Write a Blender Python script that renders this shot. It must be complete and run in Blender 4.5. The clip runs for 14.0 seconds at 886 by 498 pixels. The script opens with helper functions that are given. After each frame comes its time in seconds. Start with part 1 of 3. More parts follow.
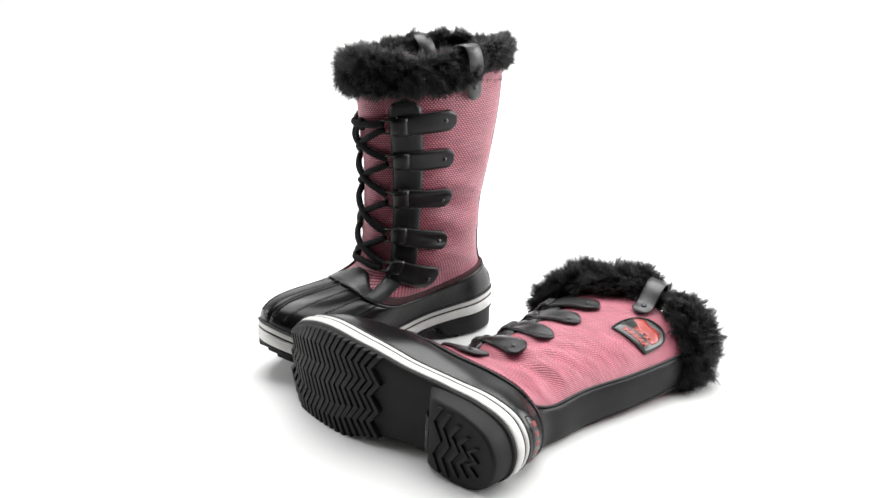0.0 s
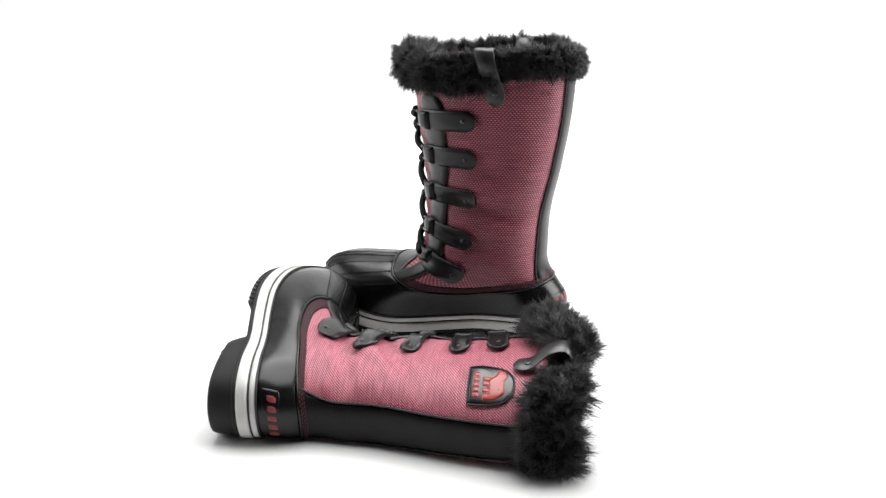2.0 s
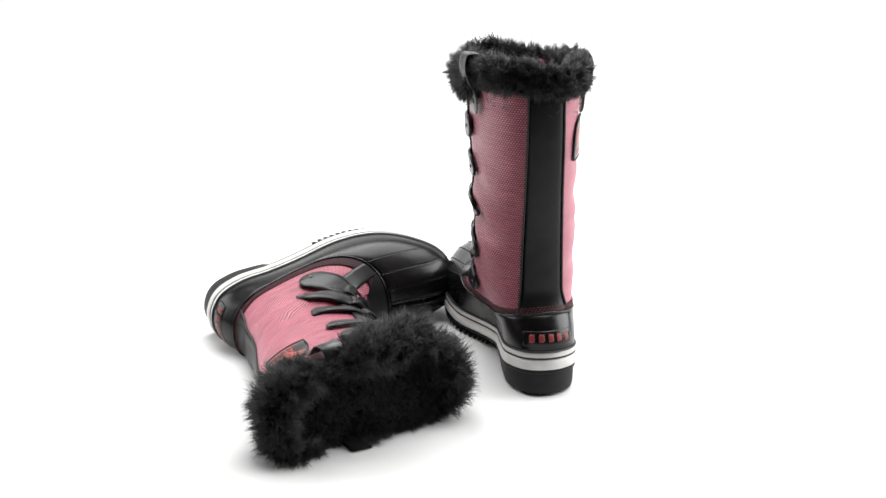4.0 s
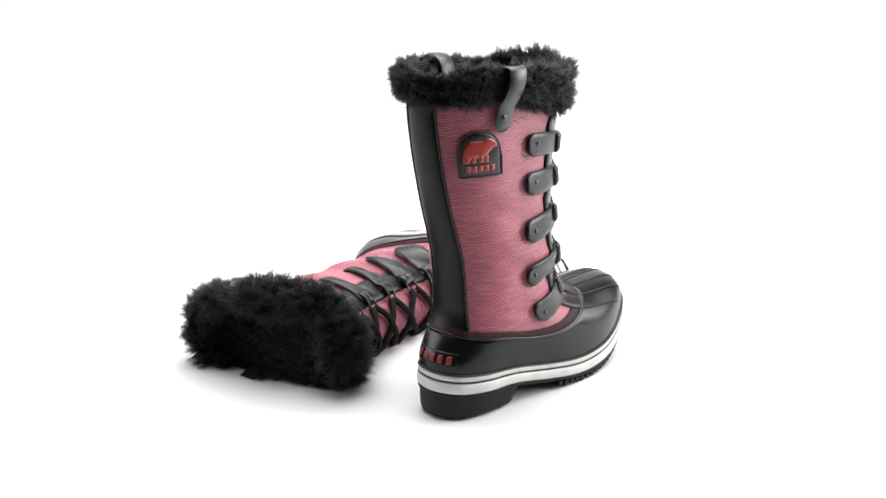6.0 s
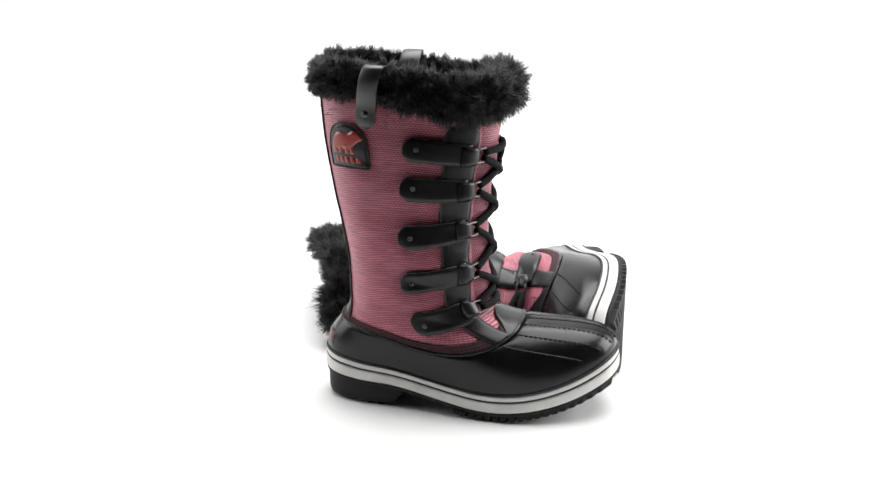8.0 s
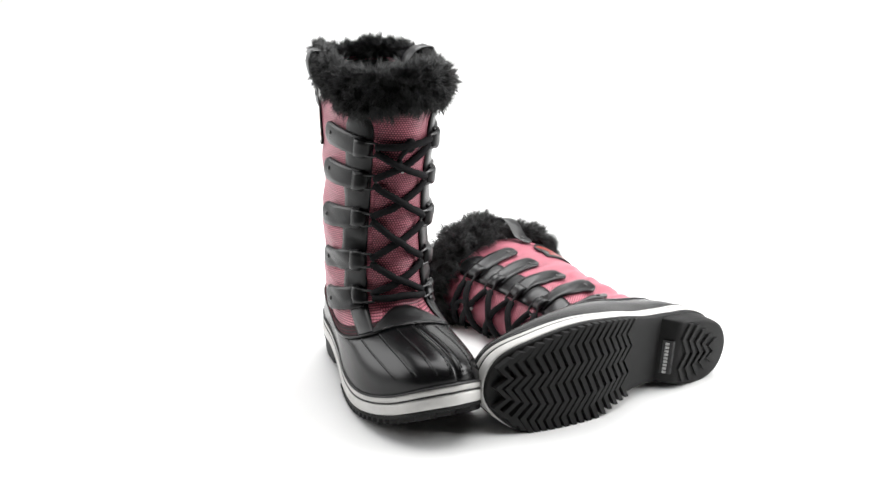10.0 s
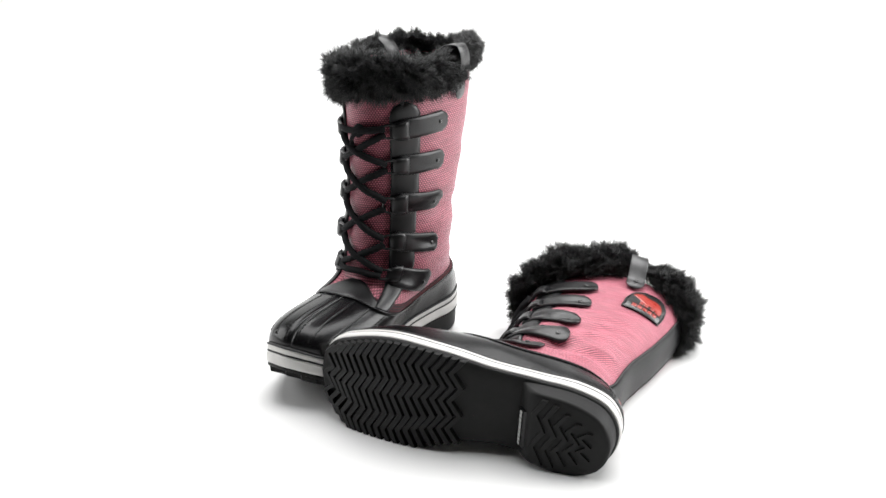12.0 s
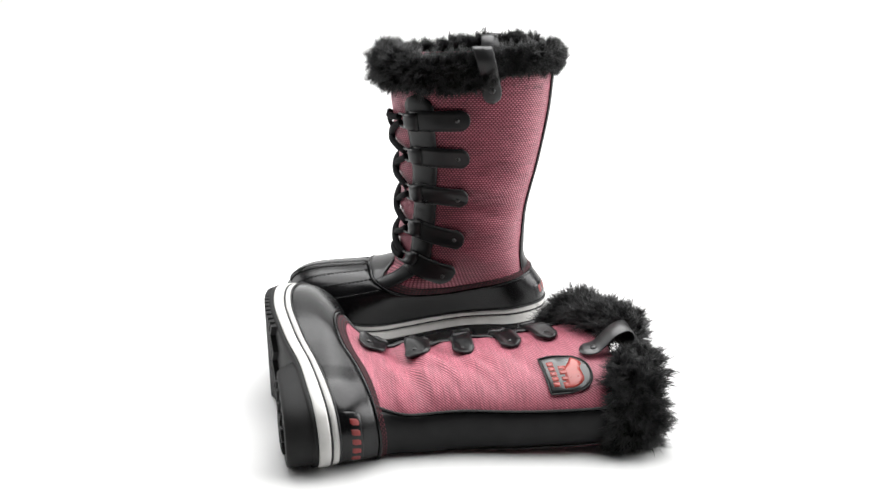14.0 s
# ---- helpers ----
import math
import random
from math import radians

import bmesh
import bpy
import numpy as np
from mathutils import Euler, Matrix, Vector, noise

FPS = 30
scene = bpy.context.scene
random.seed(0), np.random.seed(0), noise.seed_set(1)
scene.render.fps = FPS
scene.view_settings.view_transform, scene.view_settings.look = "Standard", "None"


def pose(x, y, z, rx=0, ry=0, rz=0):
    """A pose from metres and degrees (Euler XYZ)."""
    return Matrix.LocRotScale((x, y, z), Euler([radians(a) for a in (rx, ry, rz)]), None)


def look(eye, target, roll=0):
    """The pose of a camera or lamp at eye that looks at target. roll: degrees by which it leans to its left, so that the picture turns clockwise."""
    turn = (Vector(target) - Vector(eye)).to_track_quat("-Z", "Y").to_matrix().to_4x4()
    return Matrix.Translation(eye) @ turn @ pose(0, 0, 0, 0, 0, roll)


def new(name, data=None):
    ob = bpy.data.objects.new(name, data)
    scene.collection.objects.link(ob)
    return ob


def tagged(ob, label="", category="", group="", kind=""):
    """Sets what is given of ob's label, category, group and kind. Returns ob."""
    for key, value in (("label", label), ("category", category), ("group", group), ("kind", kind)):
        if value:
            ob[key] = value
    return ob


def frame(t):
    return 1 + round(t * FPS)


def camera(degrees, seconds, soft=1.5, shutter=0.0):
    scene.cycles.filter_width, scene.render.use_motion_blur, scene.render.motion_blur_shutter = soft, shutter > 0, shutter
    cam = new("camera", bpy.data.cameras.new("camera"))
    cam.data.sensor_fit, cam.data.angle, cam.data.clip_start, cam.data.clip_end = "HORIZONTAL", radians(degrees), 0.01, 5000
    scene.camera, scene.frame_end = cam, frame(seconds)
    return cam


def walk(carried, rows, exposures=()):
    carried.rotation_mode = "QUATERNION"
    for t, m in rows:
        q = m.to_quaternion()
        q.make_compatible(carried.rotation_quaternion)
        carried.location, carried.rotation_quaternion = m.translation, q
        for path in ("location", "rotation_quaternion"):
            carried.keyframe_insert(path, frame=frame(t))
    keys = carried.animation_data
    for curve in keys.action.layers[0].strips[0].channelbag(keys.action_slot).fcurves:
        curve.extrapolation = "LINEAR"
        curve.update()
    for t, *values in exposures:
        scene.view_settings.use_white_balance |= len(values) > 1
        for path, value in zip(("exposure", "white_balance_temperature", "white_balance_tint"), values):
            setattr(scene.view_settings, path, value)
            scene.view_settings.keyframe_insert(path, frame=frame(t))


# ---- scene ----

# ------------------------------------------------------------ camera
SECONDS = 14.0
EYE_HEIGHT, EYE_BACK, TILT, TURN_YAW = 0.488, 1.102, -18.04, 0.316
cam = camera(44.0, SECONDS, soft=1.5)
STAND = pose(0.0, -EYE_BACK, EYE_HEIGHT, 90 + TILT, 0.0, TURN_YAW)
walk(cam, [(0.0, STAND), (SECONDS, STAND)])

# ------------------------------------------------------------ turntable motion and the two resting poses
TURN_RATE = -28.277                      # degrees a second about the vertical through the origin
RIGHT_BASE = pose(0.01205, 0.10598, 0.0, 0, 0, -143.89)
def rigid(rows):
    m = Matrix(rows)
    return Matrix.LocRotScale(m.translation, m.to_quaternion().normalized(), None)


# the lying boot's shaft sags against its foot: one pose for the foot, one for the shaft
LEFT_BASE = rigid(((-0.7529, 0.0441, 0.6566, 0.0087), (0.6534, -0.0684, 0.7539, -0.2689), (0.0782, 0.9967, 0.0226, 0.0315), (0, 0, 0, 1)))
LEFT_SHAFT = rigid(((-0.7415, -0.0350, 0.6701, 0.0167), (0.6696, -0.1031, 0.7356, -0.2694), (0.0433, 0.9940, 0.0999, 0.0100), (0, 0, 0, 1)))
SAG = LEFT_BASE.inverted() @ LEFT_SHAFT

# ------------------------------------------------------------ light
world = bpy.data.worlds.new("studio")
scene.world = world
world.use_nodes = True
world.node_tree.nodes["Background"].inputs[0].default_value = (1, 1, 1, 1)
world.node_tree.nodes["Background"].inputs[1].default_value = 0.18


def area(name, eye, target, w, h, watts, color=(1, 1, 1)):
    data = bpy.data.lights.new(name, "AREA")
    data.shape, data.size, data.size_y, data.energy, data.color = "RECTANGLE", w, h, watts, color
    ob = new(name, data)
    ob.matrix_world = look(eye, target)
    return ob


area("overhead_softbox", (0.12, 0.32, 1.70), (0.0, 0.03, 0.0), 2.0, 1.6, 63)
area("side_softbox", (1.55, 0.15, 0.75), (0.0, 0.1, 0.2), 1.2, 1.1, 36)
area("side_softbox", (-1.55, 0.35, 0.75), (0.0, 0.1, 0.2), 1.2, 1.1, 17)
area("backdrop_light", (0.0, 1.1, 2.1), (0.0, 2.3, 0.7), 2.6, 0.5, 40)
scene.view_settings.exposure = 0.0


# ------------------------------------------------------------ materials
def material(name):
    m = bpy.data.materials.new(name)
    m.use_nodes = True
    nt = m.node_tree
    return m, nt, nt.nodes["Principled BSDF"]


def node(nt, kind, inputs=None):
    n = nt.nodes.new(kind)
    for k, v in (inputs or {}).items():
        if isinstance(v, bpy.types.NodeSocket):
            nt.links.new(v, n.inputs[k])
        else:
            n.inputs[k].default_value = v
    return n


def mixed(nt, fac, a, b):
    n = nt.nodes.new("ShaderNodeMix")
    n.data_type = "RGBA"
    for k, v in ((0, fac), (6, a), (7, b)):
        if isinstance(v, bpy.types.NodeSocket):
            nt.links.new(v, n.inputs[k])
        else:
            n.inputs[k].default_value = v
    return n.outputs[2]


def ramp(nt, fac, *stops):
    n = nt.nodes.new("ShaderNodeValToRGB")
    e = n.color_ramp.elements
    while len(e) < len(stops):
        e.new(0.5)
    for el, (pos, col) in zip(e, stops):
        el.position, el.color = pos, (*col, 1) if len(col) == 3 else col
    nt.links.new(fac, n.inputs[0])
    return n.outputs[0]


def math_(nt, op, a, b=0.0, c=0.0):
    n = nt.nodes.new("ShaderNodeMath")
    n.operation = op
    for i, v in enumerate((a, b, c)):
        if isinstance(v, bpy.types.NodeSocket):
            nt.links.new(v, n.inputs[i])
        else:
            n.inputs[i].default_value = v
    return n.outputs[0]


def plain(name, dark, light, rough, scale, bump=0.15, metal=0.0, spec=0.5, fine=900.0, coat=0.0, rough_var=0.1):
    """A surface with broad blotches, a fine grain and worn gloss."""
    m, nt, b = material(name)
    co = node(nt, "ShaderNodeTexCoord").outputs["Object"]
    big = node(nt, "ShaderNodeTexNoise", {"Vector": co, "Scale": scale, "Detail": 4.0}).outputs[0]
    small = node(nt, "ShaderNodeTexNoise", {"Vector": co, "Scale": fine, "Detail": 3.0}).outputs[0]
    col = ramp(nt, big, (0.3, dark), (0.7, light))
    nt.links.new(col, b.inputs["Base Color"])
    b.inputs["Metallic"].default_value = metal
    b.inputs["Specular IOR Level"].default_value = spec
    b.inputs["Coat Weight"].default_value = coat
    r = math_(nt, "MULTIPLY_ADD", big, rough_var * 2, rough - rough_var)
    nt.links.new(r, b.inputs["Roughness"])
    bp = node(nt, "ShaderNodeBump", {"Height": small, "Strength": bump, "Distance": 0.0006})
    nt.links.new(bp.outputs[0], b.inputs["Normal"])
    return m


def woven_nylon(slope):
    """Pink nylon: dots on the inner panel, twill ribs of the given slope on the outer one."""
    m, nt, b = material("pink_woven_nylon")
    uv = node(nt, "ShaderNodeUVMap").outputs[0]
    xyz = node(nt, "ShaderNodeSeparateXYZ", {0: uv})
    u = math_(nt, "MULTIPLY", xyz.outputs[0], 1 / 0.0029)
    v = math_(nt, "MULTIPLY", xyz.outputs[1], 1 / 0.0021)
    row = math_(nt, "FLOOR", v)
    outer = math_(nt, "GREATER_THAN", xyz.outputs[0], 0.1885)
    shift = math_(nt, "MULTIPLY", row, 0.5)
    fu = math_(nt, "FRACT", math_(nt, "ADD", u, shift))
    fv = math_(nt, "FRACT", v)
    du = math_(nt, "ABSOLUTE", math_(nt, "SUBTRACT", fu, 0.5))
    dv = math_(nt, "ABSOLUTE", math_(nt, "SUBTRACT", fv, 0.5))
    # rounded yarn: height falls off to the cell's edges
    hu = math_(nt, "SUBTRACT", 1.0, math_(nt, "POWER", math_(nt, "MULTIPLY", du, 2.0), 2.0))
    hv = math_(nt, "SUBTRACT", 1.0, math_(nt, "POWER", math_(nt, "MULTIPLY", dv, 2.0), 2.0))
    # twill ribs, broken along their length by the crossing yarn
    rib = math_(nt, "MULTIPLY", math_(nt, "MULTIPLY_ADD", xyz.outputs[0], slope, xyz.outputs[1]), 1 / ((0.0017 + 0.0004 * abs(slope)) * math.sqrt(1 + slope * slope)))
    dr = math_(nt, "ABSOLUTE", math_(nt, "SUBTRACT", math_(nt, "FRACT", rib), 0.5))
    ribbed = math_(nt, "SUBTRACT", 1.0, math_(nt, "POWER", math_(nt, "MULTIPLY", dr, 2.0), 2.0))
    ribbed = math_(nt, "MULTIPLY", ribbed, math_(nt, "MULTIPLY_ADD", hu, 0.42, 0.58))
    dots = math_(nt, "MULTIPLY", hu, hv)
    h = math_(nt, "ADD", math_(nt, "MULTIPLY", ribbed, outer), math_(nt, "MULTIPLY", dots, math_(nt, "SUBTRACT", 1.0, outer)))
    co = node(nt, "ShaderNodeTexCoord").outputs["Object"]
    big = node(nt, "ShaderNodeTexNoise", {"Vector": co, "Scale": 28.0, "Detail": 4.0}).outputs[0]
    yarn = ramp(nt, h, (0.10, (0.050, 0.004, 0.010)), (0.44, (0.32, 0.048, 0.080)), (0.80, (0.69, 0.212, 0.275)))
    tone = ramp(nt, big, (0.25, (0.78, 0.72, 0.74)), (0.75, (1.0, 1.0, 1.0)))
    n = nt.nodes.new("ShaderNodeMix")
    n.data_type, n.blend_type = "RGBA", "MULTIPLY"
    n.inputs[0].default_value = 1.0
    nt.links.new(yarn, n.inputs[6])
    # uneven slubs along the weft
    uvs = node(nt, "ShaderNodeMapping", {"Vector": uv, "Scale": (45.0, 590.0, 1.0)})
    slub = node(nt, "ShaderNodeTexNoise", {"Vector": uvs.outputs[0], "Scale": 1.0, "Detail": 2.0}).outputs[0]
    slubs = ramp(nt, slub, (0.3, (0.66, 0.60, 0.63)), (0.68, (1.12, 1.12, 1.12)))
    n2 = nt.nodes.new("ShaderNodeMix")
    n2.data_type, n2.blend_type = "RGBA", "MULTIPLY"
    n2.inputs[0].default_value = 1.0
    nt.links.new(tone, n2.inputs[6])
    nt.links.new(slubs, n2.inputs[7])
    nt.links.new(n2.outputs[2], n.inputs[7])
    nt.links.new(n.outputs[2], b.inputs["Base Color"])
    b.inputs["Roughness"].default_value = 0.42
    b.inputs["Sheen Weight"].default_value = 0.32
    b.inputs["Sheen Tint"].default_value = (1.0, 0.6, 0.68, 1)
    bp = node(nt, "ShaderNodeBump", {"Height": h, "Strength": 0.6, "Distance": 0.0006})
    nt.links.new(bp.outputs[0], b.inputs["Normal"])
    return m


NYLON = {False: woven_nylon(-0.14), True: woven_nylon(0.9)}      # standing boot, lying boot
RUBBER = plain("black_rubber", (0.003, 0.003, 0.0033), (0.006, 0.006, 0.0064), 0.25, 40, spec=0.32, bump=0.12, fine=1200, rough_var=0.06)
LEATHER = plain("black_leather", (0.005, 0.005, 0.0055), (0.010, 0.010, 0.0105), 0.31, 55, bump=0.3, fine=700, rough_var=0.07, spec=0.38)
STRIP = plain("smooth_black_strip", (0.005, 0.005, 0.0055), (0.009, 0.009, 0.0095), 0.36, 55, bump=0.15, fine=700, rough_var=0.05, spec=0.18)
SUEDE_EDGE = plain("black_piping", (0.008, 0.008, 0.008), (0.014, 0.014, 0.014), 0.6, 90, bump=0.2)
OUTSOLE = plain("black_outsole_rubber", (0.009, 0.009, 0.009), (0.015, 0.015, 0.015), 0.60, 60, bump=0.3, fine=800, spec=0.20)
WELT = plain("white_rubber_welt", (0.54, 0.53, 0.51), (0.64, 0.63, 0.61), 0.45, 60, bump=0.1)
FUR = plain("black_faux_fur", (0.010, 0.010, 0.010), (0.028, 0.028, 0.028), 0.48, 120, bump=0.0, spec=0.4)
LACE = plain("black_lace_cord", (0.008, 0.008, 0.009), (0.014, 0.014, 0.015), 0.85, 200, bump=0.8, fine=1600, spec=0.15)
SATIN = plain("black_webbing", (0.007, 0.007, 0.0075), (0.013, 0.013, 0.0135), 0.36, 50, bump=0.3, fine=1500, spec=0.7)
METAL = plain("blackened_metal", (0.05, 0.05, 0.05), (0.10, 0.10, 0.10), 0.32, 90, bump=0.05, metal=0.9)
RED = plain("red_print", (0.26, 0.022, 0.015), (0.34, 0.032, 0.022), 0.30, 120, bump=0.1, spec=0.6, coat=0.1)
DULL_RED = plain("dull_red_rubber", (0.16, 0.016, 0.014), (0.22, 0.022, 0.020), 0.5, 120, bump=0.1)
BINDING = plain("black_binding_tape", (0.012, 0.006, 0.007), (0.03, 0.010, 0.013), 0.75, 160, bump=0.8, fine=1400)
BADGE = plain("glossy_black_badge", (0.006, 0.006, 0.006), (0.010, 0.010, 0.010), 0.30, 70, bump=0.1, spec=0.6, coat=0.1)
THREAD = plain("black_thread", (0.003, 0.003, 0.003), (0.006, 0.006, 0.006), 0.9, 300, bump=0.3, spec=0.05)
THREAD_RED = plain("dark_red_thread", (0.07, 0.010, 0.015), (0.13, 0.022, 0.034), 0.8, 300, bump=0.3)
GREY_PRINT = plain("pale_grey_print", (0.45, 0.45, 0.44), (0.6, 0.6, 0.59), 0.5, 200, bump=0.1)
LINING = plain("dark_lining", (0.006, 0.006, 0.006), (0.014, 0.014, 0.014), 0.9, 90, bump=0.4)
PAPER = plain("white_seamless_paper", (0.76, 0.76, 0.755), (0.79, 0.79, 0.785), 0.8, 3, bump=0.02, fine=300, spec=0.2)
ROOM = plain("grey_studio_paint", (0.03, 0.03, 0.03), (0.045, 0.045, 0.045), 0.8, 2, bump=0.1, fine=150, spec=0.2)


# ------------------------------------------------------------ mesh helpers
def mesh_of(name, verts, faces, mat, uvs=None, smooth=True):
    me = bpy.data.meshes.new(name)
    me.from_pydata([tuple(map(float, v)) for v in verts], [], [tuple(map(int, f)) for f in faces])
    if uvs is not None:
        layer = me.uv_layers.new(name="UVMap")
        idx = np.empty(len(me.loops), dtype=np.int32)
        me.loops.foreach_get("vertex_index", idx)
        layer.data.foreach_set("uv", np.asarray(uvs, dtype=np.float32)[idx].ravel())
    me.polygons.foreach_set("use_smooth", [smooth] * len(me.polygons))
    me.materials.append(mat)
    me.validate()
    me.update()
    return me


def sheet_faces(nu, nv, close_u=False):
    out = []
    for i in range(nu if close_u else nu - 1):
        j = (i + 1) % nu
        for k in range(nv - 1):
            out.append((i * nv + k, j * nv + k, j * nv + k + 1, i * nv + k + 1))
    return out


def tube_mesh(points, r, sides=8, flat=1.0):
    """A round cord along the points; r may be one radius or one for each point."""
    pts = np.asarray(points, float)
    n = len(pts)
    rs = np.full(n, r) if np.isscalar(r) else np.asarray(r)
    tan = np.gradient(pts, axis=0)
    tan /= np.linalg.norm(tan, axis=1)[:, None] + 1e-12
    ref = np.array([0.31, 0.17, 0.93])
    verts, faces = [], []
    for i in range(n):
        e1 = np.cross(tan[i], ref)
        e1 /= np.linalg.norm(e1) + 1e-12
        e2 = np.cross(tan[i], e1)
        for k in range(sides):
            w = 2 * math.pi * k / sides
            verts.append(pts[i] + rs[i] * (math.cos(w) * e1 + flat * math.sin(w) * e2))
    for i in range(n - 1):
        for k in range(sides):
            m = (k + 1) % sides
            faces.append((i * sides + k, i * sides + m, (i + 1) * sides + m, (i + 1) * sides + k))
    faces.append(tuple(range(sides))[::-1])
    faces.append(tuple((n - 1) * sides + k for k in range(sides)))
    return np.array(verts), faces


def smooth_path(points, per=8):
    """Catmull-Rom through the points."""
    p = np.asarray(points, float)
    p = np.vstack([2 * p[0] - p[1], p, 2 * p[-1] - p[-2]])
    out = []
    for i in range(1, len(p) - 2):
        for k in range(per):
            t = k / per
            out.append(0.5 * (2 * p[i] + (p[i + 1] - p[i - 1]) * t + (2 * p[i - 1] - 5 * p[i] + 4 * p[i + 1] - p[i + 2]) * t * t
                              + (3 * p[i] - p[i - 1] - 3 * p[i + 1] + p[i + 2]) * t ** 3))
    out.append(p[-2])
    return np.array(out)


def periodic(angles, values):
    """Smooth periodic curve of the angle in degrees through the given values."""
    ang = np.asarray(angles, float)
    val = np.asarray(values, float)
    one = val.ndim == 1
    if one:
        val = val[:, None]
    ext_a = np.concatenate([ang[-2:] - 360, ang, ang[:2] + 360])
    ext_v = np.vstack([val[-2:], val, val[:2]])
    slope = np.zeros_like(ext_v)
    slope[1:-1] = (ext_v[2:] - ext_v[:-2]) / (ext_a[2:] - ext_a[:-2])[:, None]

    def f(a):
        a = np.asarray(a, float)
        w = (a - ang[0]) % 360 + ang[0]
        i = np.clip(np.searchsorted(ext_a, w, side="right") - 1, 1, len(ext_a) - 3)
        h = ext_a[i + 1] - ext_a[i]
        t = ((w - ext_a[i]) / h)[..., None]
        hh = h[..., None]
        r = ((2 * t ** 3 - 3 * t * t + 1) * ext_v[i] + (t ** 3 - 2 * t * t + t) * hh * slope[i]
             + (3 * t * t - 2 * t ** 3) * ext_v[i + 1] + (t ** 3 - t * t) * hh * slope[i + 1])
        return r[..., 0] if one else r
    return f


# ------------------------------------------------------------ the boot's form (a right boot: x to the toe, y to its left, z up)
# sole outline by the angle round the boot: 0 the toe, 90 the inner side, 180 the heel, 270 the outer side
OUTLINE = periodic(
    [0, 20, 40, 60, 80, 100, 120, 140, 160, 180, 200, 220, 240, 260, 280, 300, 320, 340],
    [(0.2552, 0.0111), (0.2377, 0.0388), (0.2044, 0.0537), (0.1626, 0.0499), (0.1189, 0.0325), (0.0746, 0.0254), (0.0333, 0.0316), (-0.0019, 0.0347),
     (-0.0306, 0.0219), (-0.0388, -0.0049), (-0.0263, -0.0288), (0.0019, -0.0400), (0.0362, -0.0429), (0.0766, -0.0478), (0.1230, -0.0561),
     (0.1717, -0.0569), (0.2142, -0.0445), (0.2468, -0.0233)])
_WX = [-0.04, 0.0, 0.04, 0.09, 0.14, 0.18, 0.215, 0.255]
_WB = [0.0305, 0.0267, 0.0240, 0.0149, 0.0101, 0.0148, 0.0243, 0.0431]
_WT = [0.0195, 0.0184, 0.0165, 0.0169, 0.0174, 0.0178, 0.0190, 0.0205]


def curve_at(x, xs, ys):
    """A smooth curve through stations."""
    xs, ys = np.asarray(xs, float), np.asarray(ys, float)
    m = np.gradient(ys, xs)
    x = np.clip(np.asarray(x, float), xs[0], xs[-1])
    i = np.clip(np.searchsorted(xs, x, side="right") - 1, 0, len(xs) - 2)
    h = xs[i + 1] - xs[i]
    t = (x - xs[i]) / h
    return ((2 * t ** 3 - 3 * t * t + 1) * ys[i] + (t ** 3 - 2 * t * t + t) * h * m[i]
            + (3 * t * t - 2 * t ** 3) * ys[i + 1] + (t ** 3 - t * t) * h * m[i + 1])


def welt_bottom(x):
    return curve_at(x, _WX, _WB)


def welt_top(x):
    return curve_at(x, _WX, _WB) + curve_at(x, _WX, _WT)


# shaft sections: height, middle x, middle y, half length, half width
_SZ = [0.109, 0.152, 0.213, 0.272, 0.315, 0.342]
_SX = [0.0555, 0.0525, 0.0465, 0.0455, 0.0460, 0.0460]
_SY = [0.001, 0.002, 0.006, 0.009, 0.0105, 0.011]
_SA = [0.0665, 0.0655, 0.0725, 0.0815, 0.0850, 0.0860]
_SB = [0.0480, 0.0480, 0.0475, 0.0490, 0.0500, 0.0500]
ANKLE, TOP = 0.109, 0.315


def shaft_point(a, z):
    ca, sa = np.cos(np.radians(a)), np.sin(np.radians(a))
    k = (np.abs(ca) ** 2.35 + np.abs(sa) ** 2.35) ** (-1 / 2.35)
    return np.stack([curve_at(z, _SZ, _SX) + curve_at(z, _SZ, _SA) * ca * k,
                     curve_at(z, _SZ, _SY) + curve_at(z, _SZ, _SB) * sa * k, z + 0 * a], -1)


def fold(a, z, seed, crease):
    """Slack folds of the nylon round the ankle, in metres outwards; crease adds the sharper ones of the lying boot."""
    ar = np.radians(a)
    side = np.abs(np.sin(ar)) ** 1.5
    f = (np.sin(z * 170 + 1.3 * np.sin(ar * 2 + seed) + seed) * 0.5 + np.sin(z * 97 - 2 * np.cos(ar + seed)) * 0.5)
    f = f + 0.6 * np.sin(z * 140 + 3.2 * ar + 2 * seed) * np.cos(2 * ar)
    fine = np.sin(z * 330 + 5 * ar + seed) * np.sin(7 * ar + z * 60)
    env = np.exp(-((z - 0.155) / 0.065) ** 2) + 0.25
    # ridges that start at the straps and run out towards the back
    back = np.clip((np.abs((a + 180) % 360 - 180) - 50) / 80, 0, 1)
    w = 2 * math.pi * (z - 0.018 * back + 0.004 * np.sin(5 * ar + seed)) / 0.029
    ridge = (0.5 + 0.5 * np.cos(w)) ** 3.0 - 0.28
    reach = np.exp(-((z - 0.150) / 0.050) ** 2) * np.clip(1.25 - back, 0, 1) * side * np.clip((np.abs((a + 180) % 360 - 180) - 98) / 14, 0, 1)
    flat = 1 - np.exp(-(((a + 360) % 360 - 180) / 34.0) ** 4)
    return ((f * side + 0.22 * fine) * env + crease * ridge * reach) * flat


